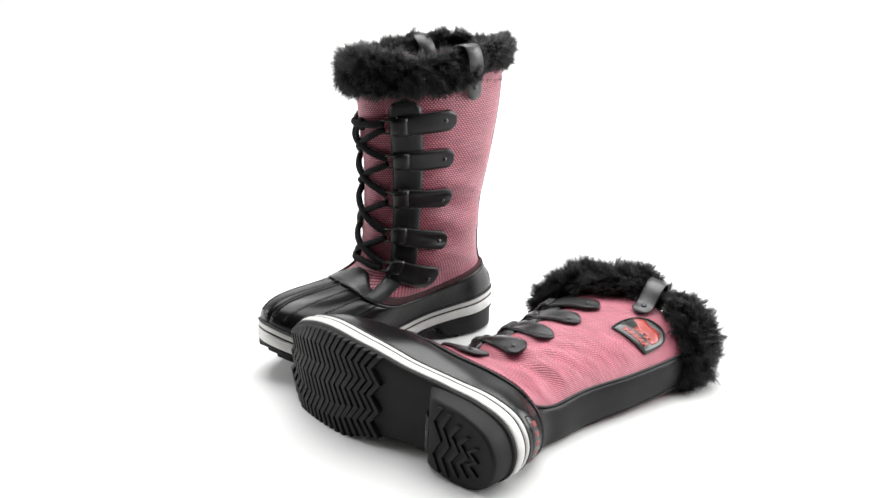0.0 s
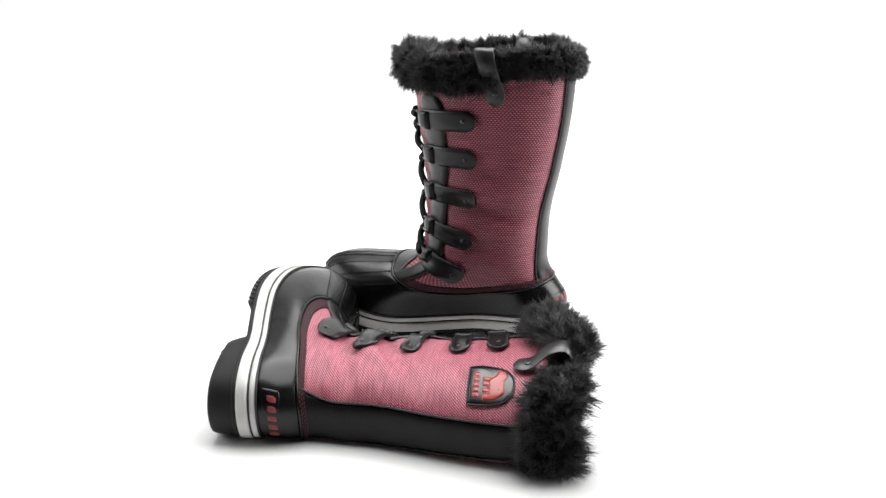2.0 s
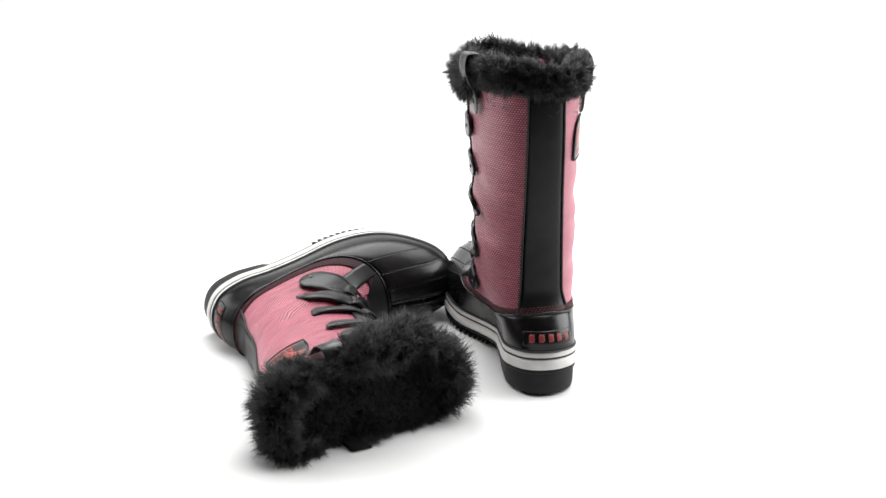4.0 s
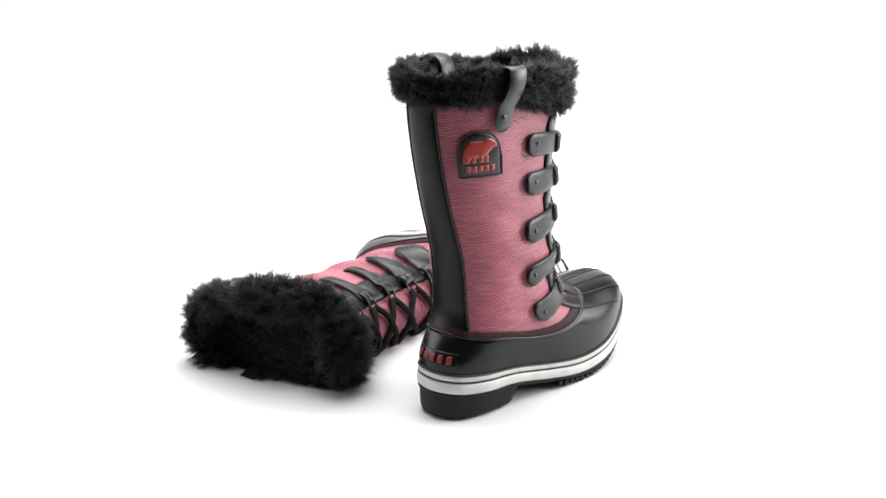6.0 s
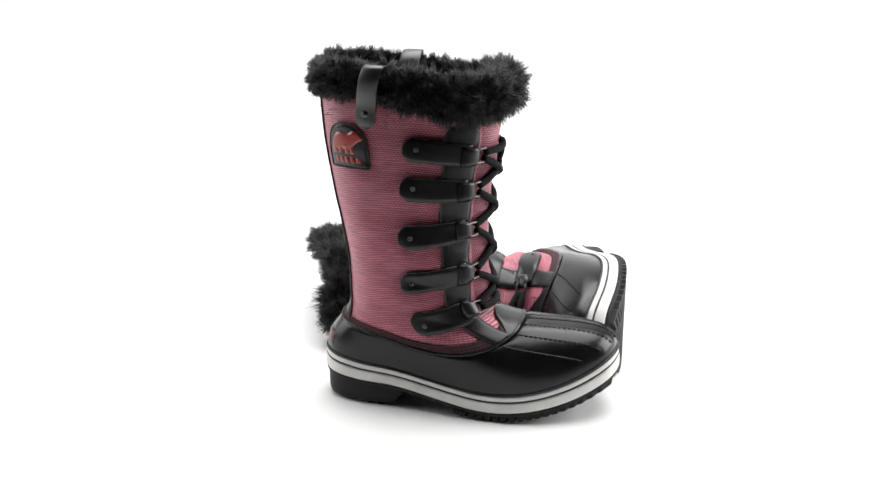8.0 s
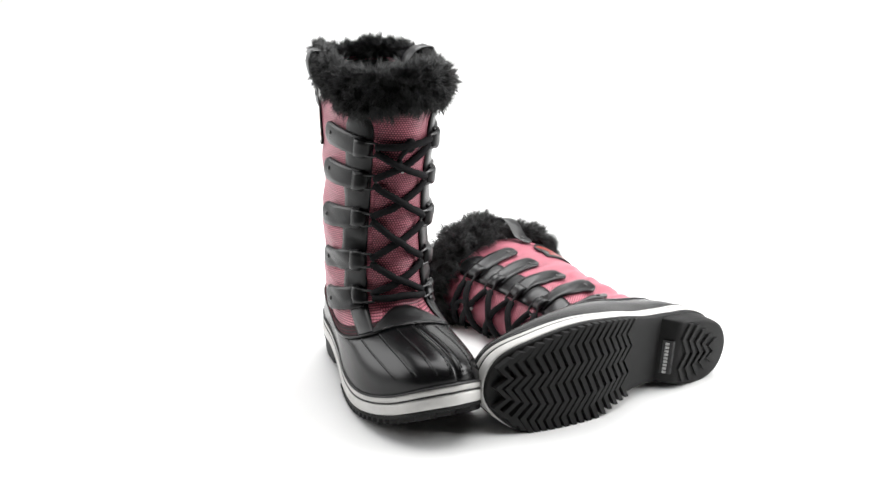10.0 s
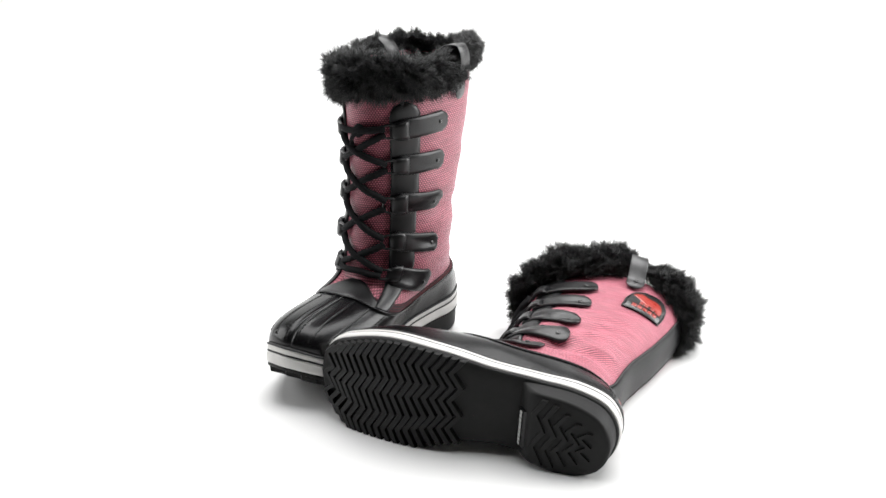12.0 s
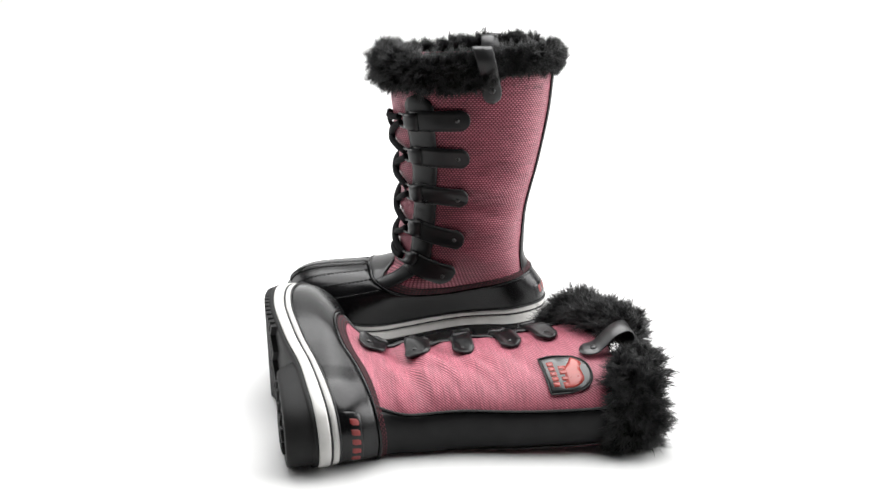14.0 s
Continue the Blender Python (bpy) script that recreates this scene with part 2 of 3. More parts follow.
def make_surface(seed, slack, crease=0.0):
    def surface(a, s):
        """The outside of the upper: s 0 at the welt, 1 at the ankle, 2 under the fur."""
        a, s = np.broadcast_arrays(np.asarray(a, float), np.asarray(s, float))
        o = OUTLINE(a)
        mid = np.stack([np.clip(o[..., 0], 0.0, 0.205), 0 * o[..., 0]], -1)
        inw = mid - o
        inw = inw / (np.linalg.norm(inw, axis=-1, keepdims=True) + 1e-9)
        b2 = o + inw * 0.0035
        B = np.concatenate([b2, welt_top(o[..., 0])[..., None] - 0.003], -1)
        T = shaft_point(a, np.full(a.shape, ANKLE))
        ca = np.cos(np.radians(a))
        front = np.clip(ca, 0, 1) ** 0.9
        c1 = B + np.stack([-inw[..., 0] * 0.004, -inw[..., 1] * 0.004, 0.026 + 0.020 * front], -1)
        dT = shaft_point(a, np.full(a.shape, ANKLE + 0.01)) - T
        c2 = T - dT * 2.6 + np.stack([0.010 * front, 0 * front, -0.016 * front], -1)
        t = np.clip(s, 0, 1)[..., None]
        foot = (1 - t) ** 3 * B + 3 * t * (1 - t) ** 2 * c1 + 3 * t * t * (1 - t) * c2 + t ** 3 * T
        z = ANKLE + (np.clip(s, 1, 3) - 1) * (TOP - ANKLE)
        up = shaft_point(a, z)
        p = np.where((s <= 1)[..., None], foot, up)
        radial = np.stack([np.cos(np.radians(a)), np.sin(np.radians(a)), 0 * a], -1)
        return p + radial * (fold(a, p[..., 2], seed, crease) * slack * np.clip((s - 0.45) * 3, 0, 1))[..., None]
    return surface


# ------------------------------------------------------------ parts of a boot
class Boot:
    def __init__(self, name, label, left, base, slack, seed):
        self.left, self.base, self.rng = left, base, random.Random(seed)
        self.nrng = np.random.RandomState(seed)
        self.surf = make_surface(seed * 0.7, slack, 3.8 if left else 0.6)
        self.root = tagged(new(name), label, "boot", "pair of winter boots")
        self.root.matrix_world = base
        self.fit_s = {}

    def done(self, verts, press=False):
        v = np.array(verts, float)
        if self.left:
            v[:, 1] *= -1
            k = np.clip((v[:, 2] - 0.050) / 0.075, 0, 1)
            k = (k * k * (3 - 2 * k))[:, None]
            g = np.array(SAG)
            v = v * (1 - k) + (v @ g[:3, :3].T + g[:3, 3]) * k
            if press:
                m = np.array(self.base)
                w = v @ m[:3, :3].T + m[:3, 3]
                low = w[:, 2] < 0.004
                w[low, 2] = 0.0012 + 0.0028 * np.exp((w[low, 2] - 0.004) / 0.012)
                v = (w - m[:3, 3]) @ m[:3, :3]
        return v

    def add(self, name, verts, faces, mat, parent=None, label="", uvs=None, press=False, smooth=True, kind=""):
        if self.left:
            faces = [tuple(f)[::-1] for f in faces]
        ob = new(name, mesh_of(name, self.done(verts, press), faces, mat, uvs, smooth))
        ob.parent = parent or self.root
        return tagged(ob, label, "", "", kind)

    def normal(self, a, s):
        e = 0.4
        du = self.surf(a + e, s) - self.surf(a - e, s)
        dv = self.surf(a, s + 0.01) - self.surf(a, s - 0.01)
        n = np.cross(du, dv)
        return n / (np.linalg.norm(n, axis=-1, keepdims=True) + 1e-12)

    def s_of(self, a, z, low=0.25):
        """The height parameter at which the surface at angle a reaches z."""
        key = (round(float(a), 2), low)
        if key not in self.fit_s:
            s = np.linspace(low, 2.15, 160)
            self.fit_s[key] = (np.maximum.accumulate(self.surf(np.full(160, float(a)), s)[:, 2]), s)
        return float(np.interp(z, *self.fit_s[key]))

    def a_of(self, x, z, side):
        """The angle (side +1 inner, -1 outer) at which the surface at height z reaches x."""
        best = None
        for a in np.arange(6, 176, 2.0):
            p = self.surf(side * a, self.s_of(side * a, z))
            d = abs(p[0] - x)
            if best is None or d < best[0]:
                best = (d, side * a)
        return best[1]

    def patch(self, name, A, S, off, thick, mat, parent=None, label="", press=True, soft=1, uv_scale=0.06):
        """A solid layer over the surface: A and S are arrays (nu, nv) of angle and height."""
        A, S = np.asarray(A, float), np.asarray(S, float)
        nu, nv = A.shape
        P, N = self.surf(A, S), self.normal(A, S)
        o = np.full((nu, nv), 1.0) * off
        if soft:
            edge = np.minimum(np.minimum(np.arange(nu)[:, None], np.arange(nu)[::-1][:, None]),
                              np.minimum(np.arange(nv)[None, :], np.arange(nv)[::-1][None, :]))
            o = np.where(edge == 0, off - thick * 0.45, off)
        outer = (P + N * o[..., None]).reshape(-1, 3)
        inner = (P + N * (o if not soft else np.full((nu, nv), 1.0) * off)[..., None] - N * thick).reshape(-1, 3)
        faces = sheet_faces(nu, nv)
        k = nu * nv
        back = [tuple(i + k for i in f[::-1]) for f in faces]
        rim = [i * nv for i in range(nu)] + [(nu - 1) * nv + j for j in range(1, nv)] + [i * nv + nv - 1 for i in range(nu - 2, -1, -1)] + [j for j in range(nv - 2, 0, -1)]
        sides = [(rim[i], rim[i] + k, rim[(i + 1) % len(rim)] + k, rim[(i + 1) % len(rim)]) for i in range(len(rim))]
        uv = np.stack([np.radians(A) * uv_scale, np.where(S > 1, ANKLE + (S - 1) * (TOP - ANKLE), P[..., 2])], -1).reshape(-1, 2)
        return self.add(name, np.vstack([outer, inner]), faces + back + sides, mat, parent, label, np.vstack([uv, uv]), press)

    def on(self, a, s, off):
        a, s = np.asarray(a, float), np.asarray(s, float)
        return self.surf(a, s) + self.normal(a, s) * np.asarray(off)[..., None] if np.ndim(off) else self.surf(a, s) + self.normal(a, s) * off

    def cord(self, name, points, r, mat, parent=None, label="", sides=8, press=False, flat=1.0):
        v, f = tube_mesh(points, r, sides, flat)
        return self.add(name, v, f, mat, parent, label, press=press)

    def stitches(self, name, a_list, s_list, off, mat, parent, long=0.0030, gap=0.0017, r=0.00045):
        """A run of short raised stitches along a line on the surface, in one mesh."""
        P = self.on(a_list, s_list, off)
        d = np.concatenate([[0], np.cumsum(np.linalg.norm(np.diff(P, axis=0), axis=1))])
        verts, faces, at = [], [], 0.0
        while at + long < d[-1]:
            q = np.array([[np.interp(at + long * k / 2, d, P[:, j]) for j in range(3)] for k in range(3)])
            v, f = tube_mesh(q, [r * 0.7, r, r * 0.7], 5)
            n0 = len(verts)
            verts += list(v)
            faces += [tuple(i + n0 for i in x) for x in f]
            at += long + gap
        return self.add(name, verts, faces, mat, parent, press=True)


def lerp(a, b, n):
    return np.linspace(a, b, n)


COLLAR = periodic([0, 20, 40, 60, 80, 100, 120, 140, 160, 180, 200, 220, 240, 260, 280, 300, 320, 340],
                  [0.67, 0.65, 0.57, 0.49, 0.44, 0.44, 0.49, 0.55, 0.60, 0.62, 0.60, 0.58, 0.54, 0.48, 0.48, 0.53, 0.60, 0.66])


def sole(b):
    """Welt, outsole, heel and tread."""
    n = 120
    A = lerp(0, 360, n + 1)[:-1]
    o = OUTLINE(A)
    tang = np.roll(o, -1, 0) - np.roll(o, 1, 0)
    nor = np.stack([tang[:, 1], -tang[:, 0]], -1)
    nor /= np.linalg.norm(nor, axis=1)[:, None]
    zb, zt = welt_bottom(o[:, 0]), welt_top(o[:, 0])

    def band(prof):
        """prof: (outwards, share of the welt's height) from top to bottom."""
        rows = [np.concatenate([o + nor * out, (zb + (zt - zb) * h)[:, None]], 1) for out, h in prof]
        return np.stack(rows, 1).reshape(-1, 3), sheet_faces(n, len(prof), True)
    v, f = band([(-0.006, 0.985), (-0.0022, 1.0), (-0.0006, 0.97), (0.0, 0.90), (0.0, 0.70), (-0.0010, 0.665), (-0.0010, 0.585), (0.0006, 0.55),
                 (0.0012, 0.48), (0.0014, 0.12), (0.0008, 0.03), (-0.001, 0.0), (-0.008, 0.0)])
    f = [x[::-1] for x in f]
    welt = b.add("welt", v, f, WELT, label="white rubber welt with a black pinstripe")
    v, f = band([(-0.0009, 0.68), (0.0003, 0.66), (0.0003, 0.60), (-0.0009, 0.575)])
    b.add("pinstripe", v, [x[::-1] for x in f], SUEDE_EDGE, welt, "thin black line")
    v, f = band([(-0.0035, 1.06), (0.0002, 1.05), (0.0006, 1.0), (-0.0002, 0.955), (-0.003, 0.95)])
    b.add("piping", v, [x[::-1] for x in f], SUEDE_EDGE, welt, "thin black piping")
    # outsole plate under the welt
    rows = []
    for inset, dz in ((0.0025, 0.0010), (-0.0002, 0.0004), (-0.0004, -0.0034), (0.0016, -0.0046), (0.012, -0.0046)):
        rows.append(np.concatenate([o - nor * inset, (zb + dz)[:, None]], 1))
    v = np.stack(rows, 1).reshape(-1, 3)
    f = [x[::-1] for x in sheet_faces(n, 5, True)]
    cen = np.array([(np.clip(x, 0.0, 0.2), 0.0) for x in o[:, 0]])
    mid = np.concatenate([cen, (welt_bottom(cen[:, 0]) - 0.0046)[:, None]], 1)
    k = len(v)
    v = np.vstack([v, mid])
    f += [(i * 5 + 4, k + i, k + (i + 1) % n, ((i + 1) % n) * 5 + 4) for i in range(n)]
    b.add("outsole", v, f, OUTSOLE, label="ribbed black rubber outsole")

    def half_widths(x):
        """Inner and outer edge of the outline at x."""
        fine = OUTLINE(lerp(0, 360, 721)[:-1])
        inn = fine[fine[:, 1] >= 0]
        out = fine[fine[:, 1] < 0]
        i1 = inn[np.argsort(inn[:, 0])]
        o1 = out[np.argsort(out[:, 0])]
        return np.interp(x, i1[:, 0], i1[:, 1]), np.interp(x, o1[:, 0], o1[:, 1])
    # heel block
    m = 40
    ring = []
    front = 0.043
    for i in range(m):
        ang = 90 + 180 * i / (m - 1)
        ring.append(OUTLINE(np.array([ang]))[0])
    ring = [np.array(p) for p in ring if p[0] < front - 0.004]
    inn, out = half_widths(front)
    ring = [np.array([front, inn - 0.003])] + [np.array([front - 0.002, inn - 0.001])] + ring + [np.array([front - 0.002, out + 0.001]), np.array([front, out + 0.003])]
    ring = np.array(ring)
    cx = ring.mean(0)
    prof = [(0.965, None), (0.962, 0.014), (0.952, 0.006), (0.930, 0.0030), (0.86, 0.0025)]
    verts = []
    for p in ring:
        d = p - cx
        for sc, z in prof:
            q = cx + d * sc
            zz = float(welt_bottom(q[0])) + 0.001 if z is None else z
            lean = 0.75 * (zz - 0.003) * min(1.0, max(0.0, (p[0] - 0.025) / 0.014))
            verts.append((q[0] + lean - 0.003 * min(1.0, max(0.0, (p[0] - 0.025) / 0.014)), q[1], zz))
    k = len(ring)
    faces = [x for x in sheet_faces(k, 5, True)]
    c0 = len(verts)
    verts.append((cx[0], cx[1], 0.0025))
    faces += [(i * 5 + 4, ((i + 1) % k) * 5 + 4, c0) for i in range(k)]
    heel = b.add("heel", verts, faces, OUTSOLE, label="stacked black rubber heel")
    # label plate on the heel's front face
    pv = [(front - 0.0018 + 0.75 * (z - 0.003) + dx, y, z) for dx in (0, -0.003) for y, z in ((-0.019, 0.005), (0.017, 0.005), (0.017, 0.0135), (-0.019, 0.0135))]
    pf = [(0, 1, 2, 3), (7, 6, 5, 4), (0, 4, 5, 1), (1, 5, 6, 2), (2, 6, 7, 3), (3, 7, 4, 0)]
    b.add("label_plate", pv, pf, RUBBER, heel, smooth=False)
    for i in range(9):
        y = -0.0165 + i * 0.0038
        pv = [(front - 0.0013 + 0.75 * (z - 0.003) + dx, yy, z) for dx in (0, -0.001) for yy, z in ((y, 0.0078), (y + 0.0026, 0.0078), (y + 0.0026, 0.0108), (y, 0.0108))]
        b.add("printed_bar", pv, pf, GREY_PRINT, heel, "pale grey bar", smooth=False)

    # zigzag lugs across the sole and under the heel
    def lug(x0, z_of, inn, out, amp, width, drop, parent, teeth):
        cnt = teeth * 2 + 1
        ys = lerp(out, inn, cnt)
        verts = []
        for i, y in enumerate(ys):
            xx = x0 + (amp if i % 2 else -amp)
            for wx, dz in ((-width, 0.0), (-width * 0.8, -drop), (width * 0.8, -drop), (width, 0.0)):
                q = xx + wx
                verts.append((q, y, float(z_of(q)) + dz))
        faces = [x[::-1] for x in sheet_faces(cnt, 4)] + [(0, 1, 2, 3), tuple((cnt - 1) * 4 + j for j in (3, 2, 1, 0))]
        b.add("tread_lug", verts, faces, OUTSOLE, parent, smooth=False)
    for i in range(18):
        x0 = 0.107 + i * 0.0080
        inn, out = half_widths(x0)
        lug(x0, lambda q: welt_bottom(q) - 0.0042, inn - 0.0002, out + 0.0002, 0.0050, 0.0031, 0.0050, None, 3)
    for i in range(5):
        x0 = -0.014 + i * 0.0105
        inn, out = half_widths(x0)
        lug(x0, lambda q: 0.0 * q + 0.0032, (inn - 0.004) * (0.45, 0.60, 0.74, 0.90, 0.96)[i], (out + 0.004) * (0.45, 0.60, 0.74, 0.90, 0.96)[i], 0.0044, 0.0029, 0.0030, heel, 2)


def rim_height(b, a):
    """The upper edge of the cloth; the lying boot's mouth is pushed back at the front and on the side it lies on."""
    ar = np.radians(a)
    back = 0.10 * np.clip(np.cos(ar), 0, 1) ** 0.7 + 0.08 * np.clip(np.sin(ar), 0, 1)
    return 1.98 - back if b.left else 2.03 + 0 * ar


def upper(b):
    full = lerp(0, 360, 145)
    # rubber shell from the welt to the collar
    A = np.repeat(full[:, None], 15, 1)
    S = COLLAR(full)[:, None] * lerp(0, 1, 15)[None, :]
    shell = b.patch("rubber_shell", A, S, 0.0018, 0.0030, RUBBER, label="glossy black rubber shell over the foot")
    # rolled collar edge with two stitch rows
    b.cord("collar_edge", b.on(full, COLLAR(full) - 0.004, 0.0016), 0.0015, RUBBER, shell)
    A = np.repeat(full[:, None], 5, 1)
    S = COLLAR(full)[:, None] + lerp(-0.01, 0.105, 5)[None, :]
    b.patch("binding", A, S, 0.0013, 0.0014, BINDING, shell, "black stitched binding")
    for d in (0.030, 0.060, 0.090):
        b.stitches("stitching", full, COLLAR(full) + d, 0.0014, THREAD_RED, shell, long=0.0026, gap=0.0014, r=0.0006)
    # ribs stitched over the toe
    for a in (4, 17, 33, 50, -4, -17, -33, -50):
        s = lerp(0.09 + 0.0012 * abs(a), float(COLLAR(float(a))) - 0.02, 44)
        aa = a * lerp(0.72, 1.0, 44) ** 1.3
        b.cord("toe_seam", b.on(aa, s, 0.0012 if abs(a) > 5 else 0.0016), 0.0009, RUBBER, shell, sides=6)
        b.stitches("stitching", aa + (1.3 if a > 0 else -1.3), s, 0.0019, THREAD, shell, r=0.0006)
    # woven shaft, open at the front under the tongue
    aa = lerp(22, 338, 140)
    A = np.repeat(aa[:, None], 60, 1)
    lo = COLLAR(aa) - 0.02
    S = lo[:, None] + (rim_height(b, aa) - lo)[:, None] * lerp(0, 1, 60)[None, :]
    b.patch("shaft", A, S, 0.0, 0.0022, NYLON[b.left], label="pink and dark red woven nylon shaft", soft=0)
    # tongue
    aa = lerp(-32, 32, 34)
    A = np.repeat(aa[:, None], 60, 1)
    lo = 0.64 + 0.0 * aa
    S = lo[:, None] + (rim_height(b, aa) - lo)[:, None] * lerp(0, 1, 60)[None, :]
    zt = b.surf(A, S)[..., 2]
    swell = sum(np.exp(-((zt - z) / 0.011) ** 2) for z in (0.240, 0.203, 0.162, 0.124)) * np.exp(-(A / 15.0) ** 2)
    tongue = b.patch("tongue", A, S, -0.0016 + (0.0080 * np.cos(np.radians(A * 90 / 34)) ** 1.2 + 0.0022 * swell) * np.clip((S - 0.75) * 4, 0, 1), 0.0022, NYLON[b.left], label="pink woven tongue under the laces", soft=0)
    # leather saddle over the instep
    aa = lerp(-40, 40, 40)
    A = np.repeat(aa[:, None], 10, 1)
    lo = COLLAR(aa) - 0.01
    hi = 0.91 - 0.30 * (np.abs(aa) / 40) ** 1.6
    S = lo[:, None] + (hi - lo)[:, None] * lerp(0, 1, 10)[None, :]
    b.patch("saddle", A, S, 0.0022, 0.0030, LEATHER, label="black leather instep piece")
    # back strip
    aa_top, aa_low = 18.5, 27.0
    ss = lerp(0.60, 1.97, 60)
    A = np.array([[180 + (aa_low + (aa_top - aa_low) * (s - 0.60) / 1.45) * u for s in ss] for u in lerp(-1, 1, 14)])
    S = np.repeat(ss[None, :], 14, 0)
    strip = b.patch("back_strip", A, S, 0.0014, 0.0024, STRIP, label="smooth black leather strip up the back")
    for u in (-1.03, 1.03):
        b.cord("piping", b.on(A[0] * 0 + 180 + (A[-1] - 180) * u, ss, 0.0010), 0.0011, SUEDE_EDGE, strip, sides=6, press=True)
    # eyelet stays beside the tongue
    for side in (1, -1):
        ss = lerp(0.50, 1.87, 54)
        inner = 34 + 2 * np.sin(ss * 3)
        outer = np.where(ss > 1, 60, 60 - 18 * (1 - ss))
        x_cap = np.clip((1.87 - ss) / 0.075, 0, 1)
        cap = np.sqrt(1 - (1 - x_cap) ** 2)
        midl = (inner + outer) / 2
        inner, outer = midl + (inner - midl) * np.maximum(cap, 0.12), midl + (outer - midl) * np.maximum(cap, 0.12)
        A = np.array([side * (inner + (outer - inner) * u) for u in lerp(0, 1, 10)])
        if side < 0:
            A = A[::-1]
        S = np.maximum(np.repeat(ss[None, :], 10, 0), COLLAR(A) + 0.012 + 0.0005 * np.arange(54)[None, :])
        b.patch("eyelet_stay", A, S, 0.0030, 0.0028, LEATHER, label="black leather eyelet stay")
    # lining seen in the opening
    aa = lerp(0, 360, 49)
    A = np.repeat(aa[:, None], 8, 1)
    S = 1.2 + (rim_height(b, aa) - 1.22)[:, None] * lerp(0, 1, 8)[None, :]
    P = b.surf(A, S) - b.normal(A, S) * 0.006
    b.add("lining", P.reshape(-1, 3), [f[::-1] for f in sheet_faces(49, 8)], LINING, press=True)
    # added dark cap across the shaft above the ankle, closing off the inside
    cap = b.surf(aa, np.full(49, 1.2)) - b.normal(aa, np.full(49, 1.2)) * 0.006
    b.add("lining_cap", cap[:-1], [tuple(range(48))], LINING)


# five strap heights: rivet end and loop end, outer and inner side
STRAPS = {-1: ((0.263, 0.256), (0.2255, 0.223), (0.178, 0.185), (0.1335, 0.143), (0.0925, 0.106)),
          1: ((0.263, 0.260), (0.2215, 0.222), (0.1775, 0.181), (0.130, 0.140), (0.089, 0.104))}
RIVET_X = {-1: (0.060, 0.0555, 0.054, 0.055, 0.069), 1: (0.061, 0.059, 0.059, 0.0636, 0.0755)}


def straps(b):
    """Five riveted leather straps on each side; returns the loops' places for the laces."""
    loops = {}
    for side in (-1, 1):
        for i, (z0, z1) in enumerate(STRAPS[side]):
            a0 = abs(b.a_of(RIVET_X[side][i], z0, side)) + 7
            a1 = 39.0
            nu, nv = 26, 9
            half = 0.0108
            across = (-1, -0.93, -0.6, -0.3, 0, 0.3, 0.6, 0.93, 1)
            us = np.concatenate([[0, 0.012], lerp(0.03, 1, nu - 2)])
            A, S = np.zeros((nu, nv)), np.zeros((nu, nv))
            for j, u in enumerate(us):
                a = a0 + (a1 - a0) * u
                zc = z0 + (z1 - z0) * u ** 1.15
                run = u * abs(math.radians(a0 - a1)) * 0.068
                w = half if run > half else half * math.sqrt(max(0.0, 1 - (1 - run / half) ** 2)) + 0.0006
                w *= 1.0 - 0.10 * max(0.0, u - 0.6)
                for k, v in enumerate(across):
                    A[j, k] = side * a
                    S[j, k] = b.s_of(side * a, zc + v * w, 0.3)
            if side > 0:
                A, S = A[::-1], S[::-1]
            st = b.patch("strap", A, S, 0.0054, 0.0030, LEATHER)
            # rivet
            ar = side * (a0 - 9.5)
            sr = b.s_of(ar, z0, 0.3)
            p, nrm = b.on(np.array(ar), np.array(sr), 0.0052), b.normal(np.array(ar), np.array(sr))
            b.cord("rivet", [p, p + nrm * 0.0008, p + nrm * 0.0014], [0.0024, 0.0022, 0.0010], METAL, st, "dark metal rivet", 10)
            # the folded end: a raised leather loop that holds an oblong ring
            nu2, nv2 = 9, 8
            A2, S2 = np.zeros((nu2, nv2)), np.zeros((nu2, nv2))
            for j2, u2 in enumerate(lerp(0, 1, nu2)):
                aw = 48.0 + (33.0 - 48.0) * u2
                hw = 0.0092 * (1 - 0.22 * u2 ** 3)
                for k2, v2 in enumerate(lerp(-1, 1, nv2)):
                    A2[j2, k2], S2[j2, k2] = side * aw, b.s_of(side * aw, z1 + v2 * hw, 0.3)
            swell = 0.0066 + 0.0032 * np.sin(np.pi * (0.15 + 0.75 * lerp(0, 1, nu2)))[:, None] + 0 * A2
            if side > 0:
                A2, S2, swell = A2[::-1], S2[::-1], swell[::-1]
            b.patch("loop", A2, S2, swell, 0.0035, LEATHER, st, "folded leather lace loop")
            ac = 32.0
            ring = []
            for w in lerp(0, 2 * math.pi, 33):
                cw, sw = math.cos(w), math.sin(w)
                dx = math.copysign(abs(cw) ** 0.6, cw)
                dy = math.copysign(abs(sw) ** 0.6, sw)
                ang = side * (ac + 6.0 * dx)
                ring.append(b.on(np.array(ang), np.array(b.s_of(ang, z1 + 0.0068 * dy, 0.3)), 0.0070 + 0.0010 * cw))
            b.cord("lace_ring", ring, 0.0013, METAL, st, "oblong black metal ring", 8)
            loops[side, i] = (side * 28.0, z1)
    return loops


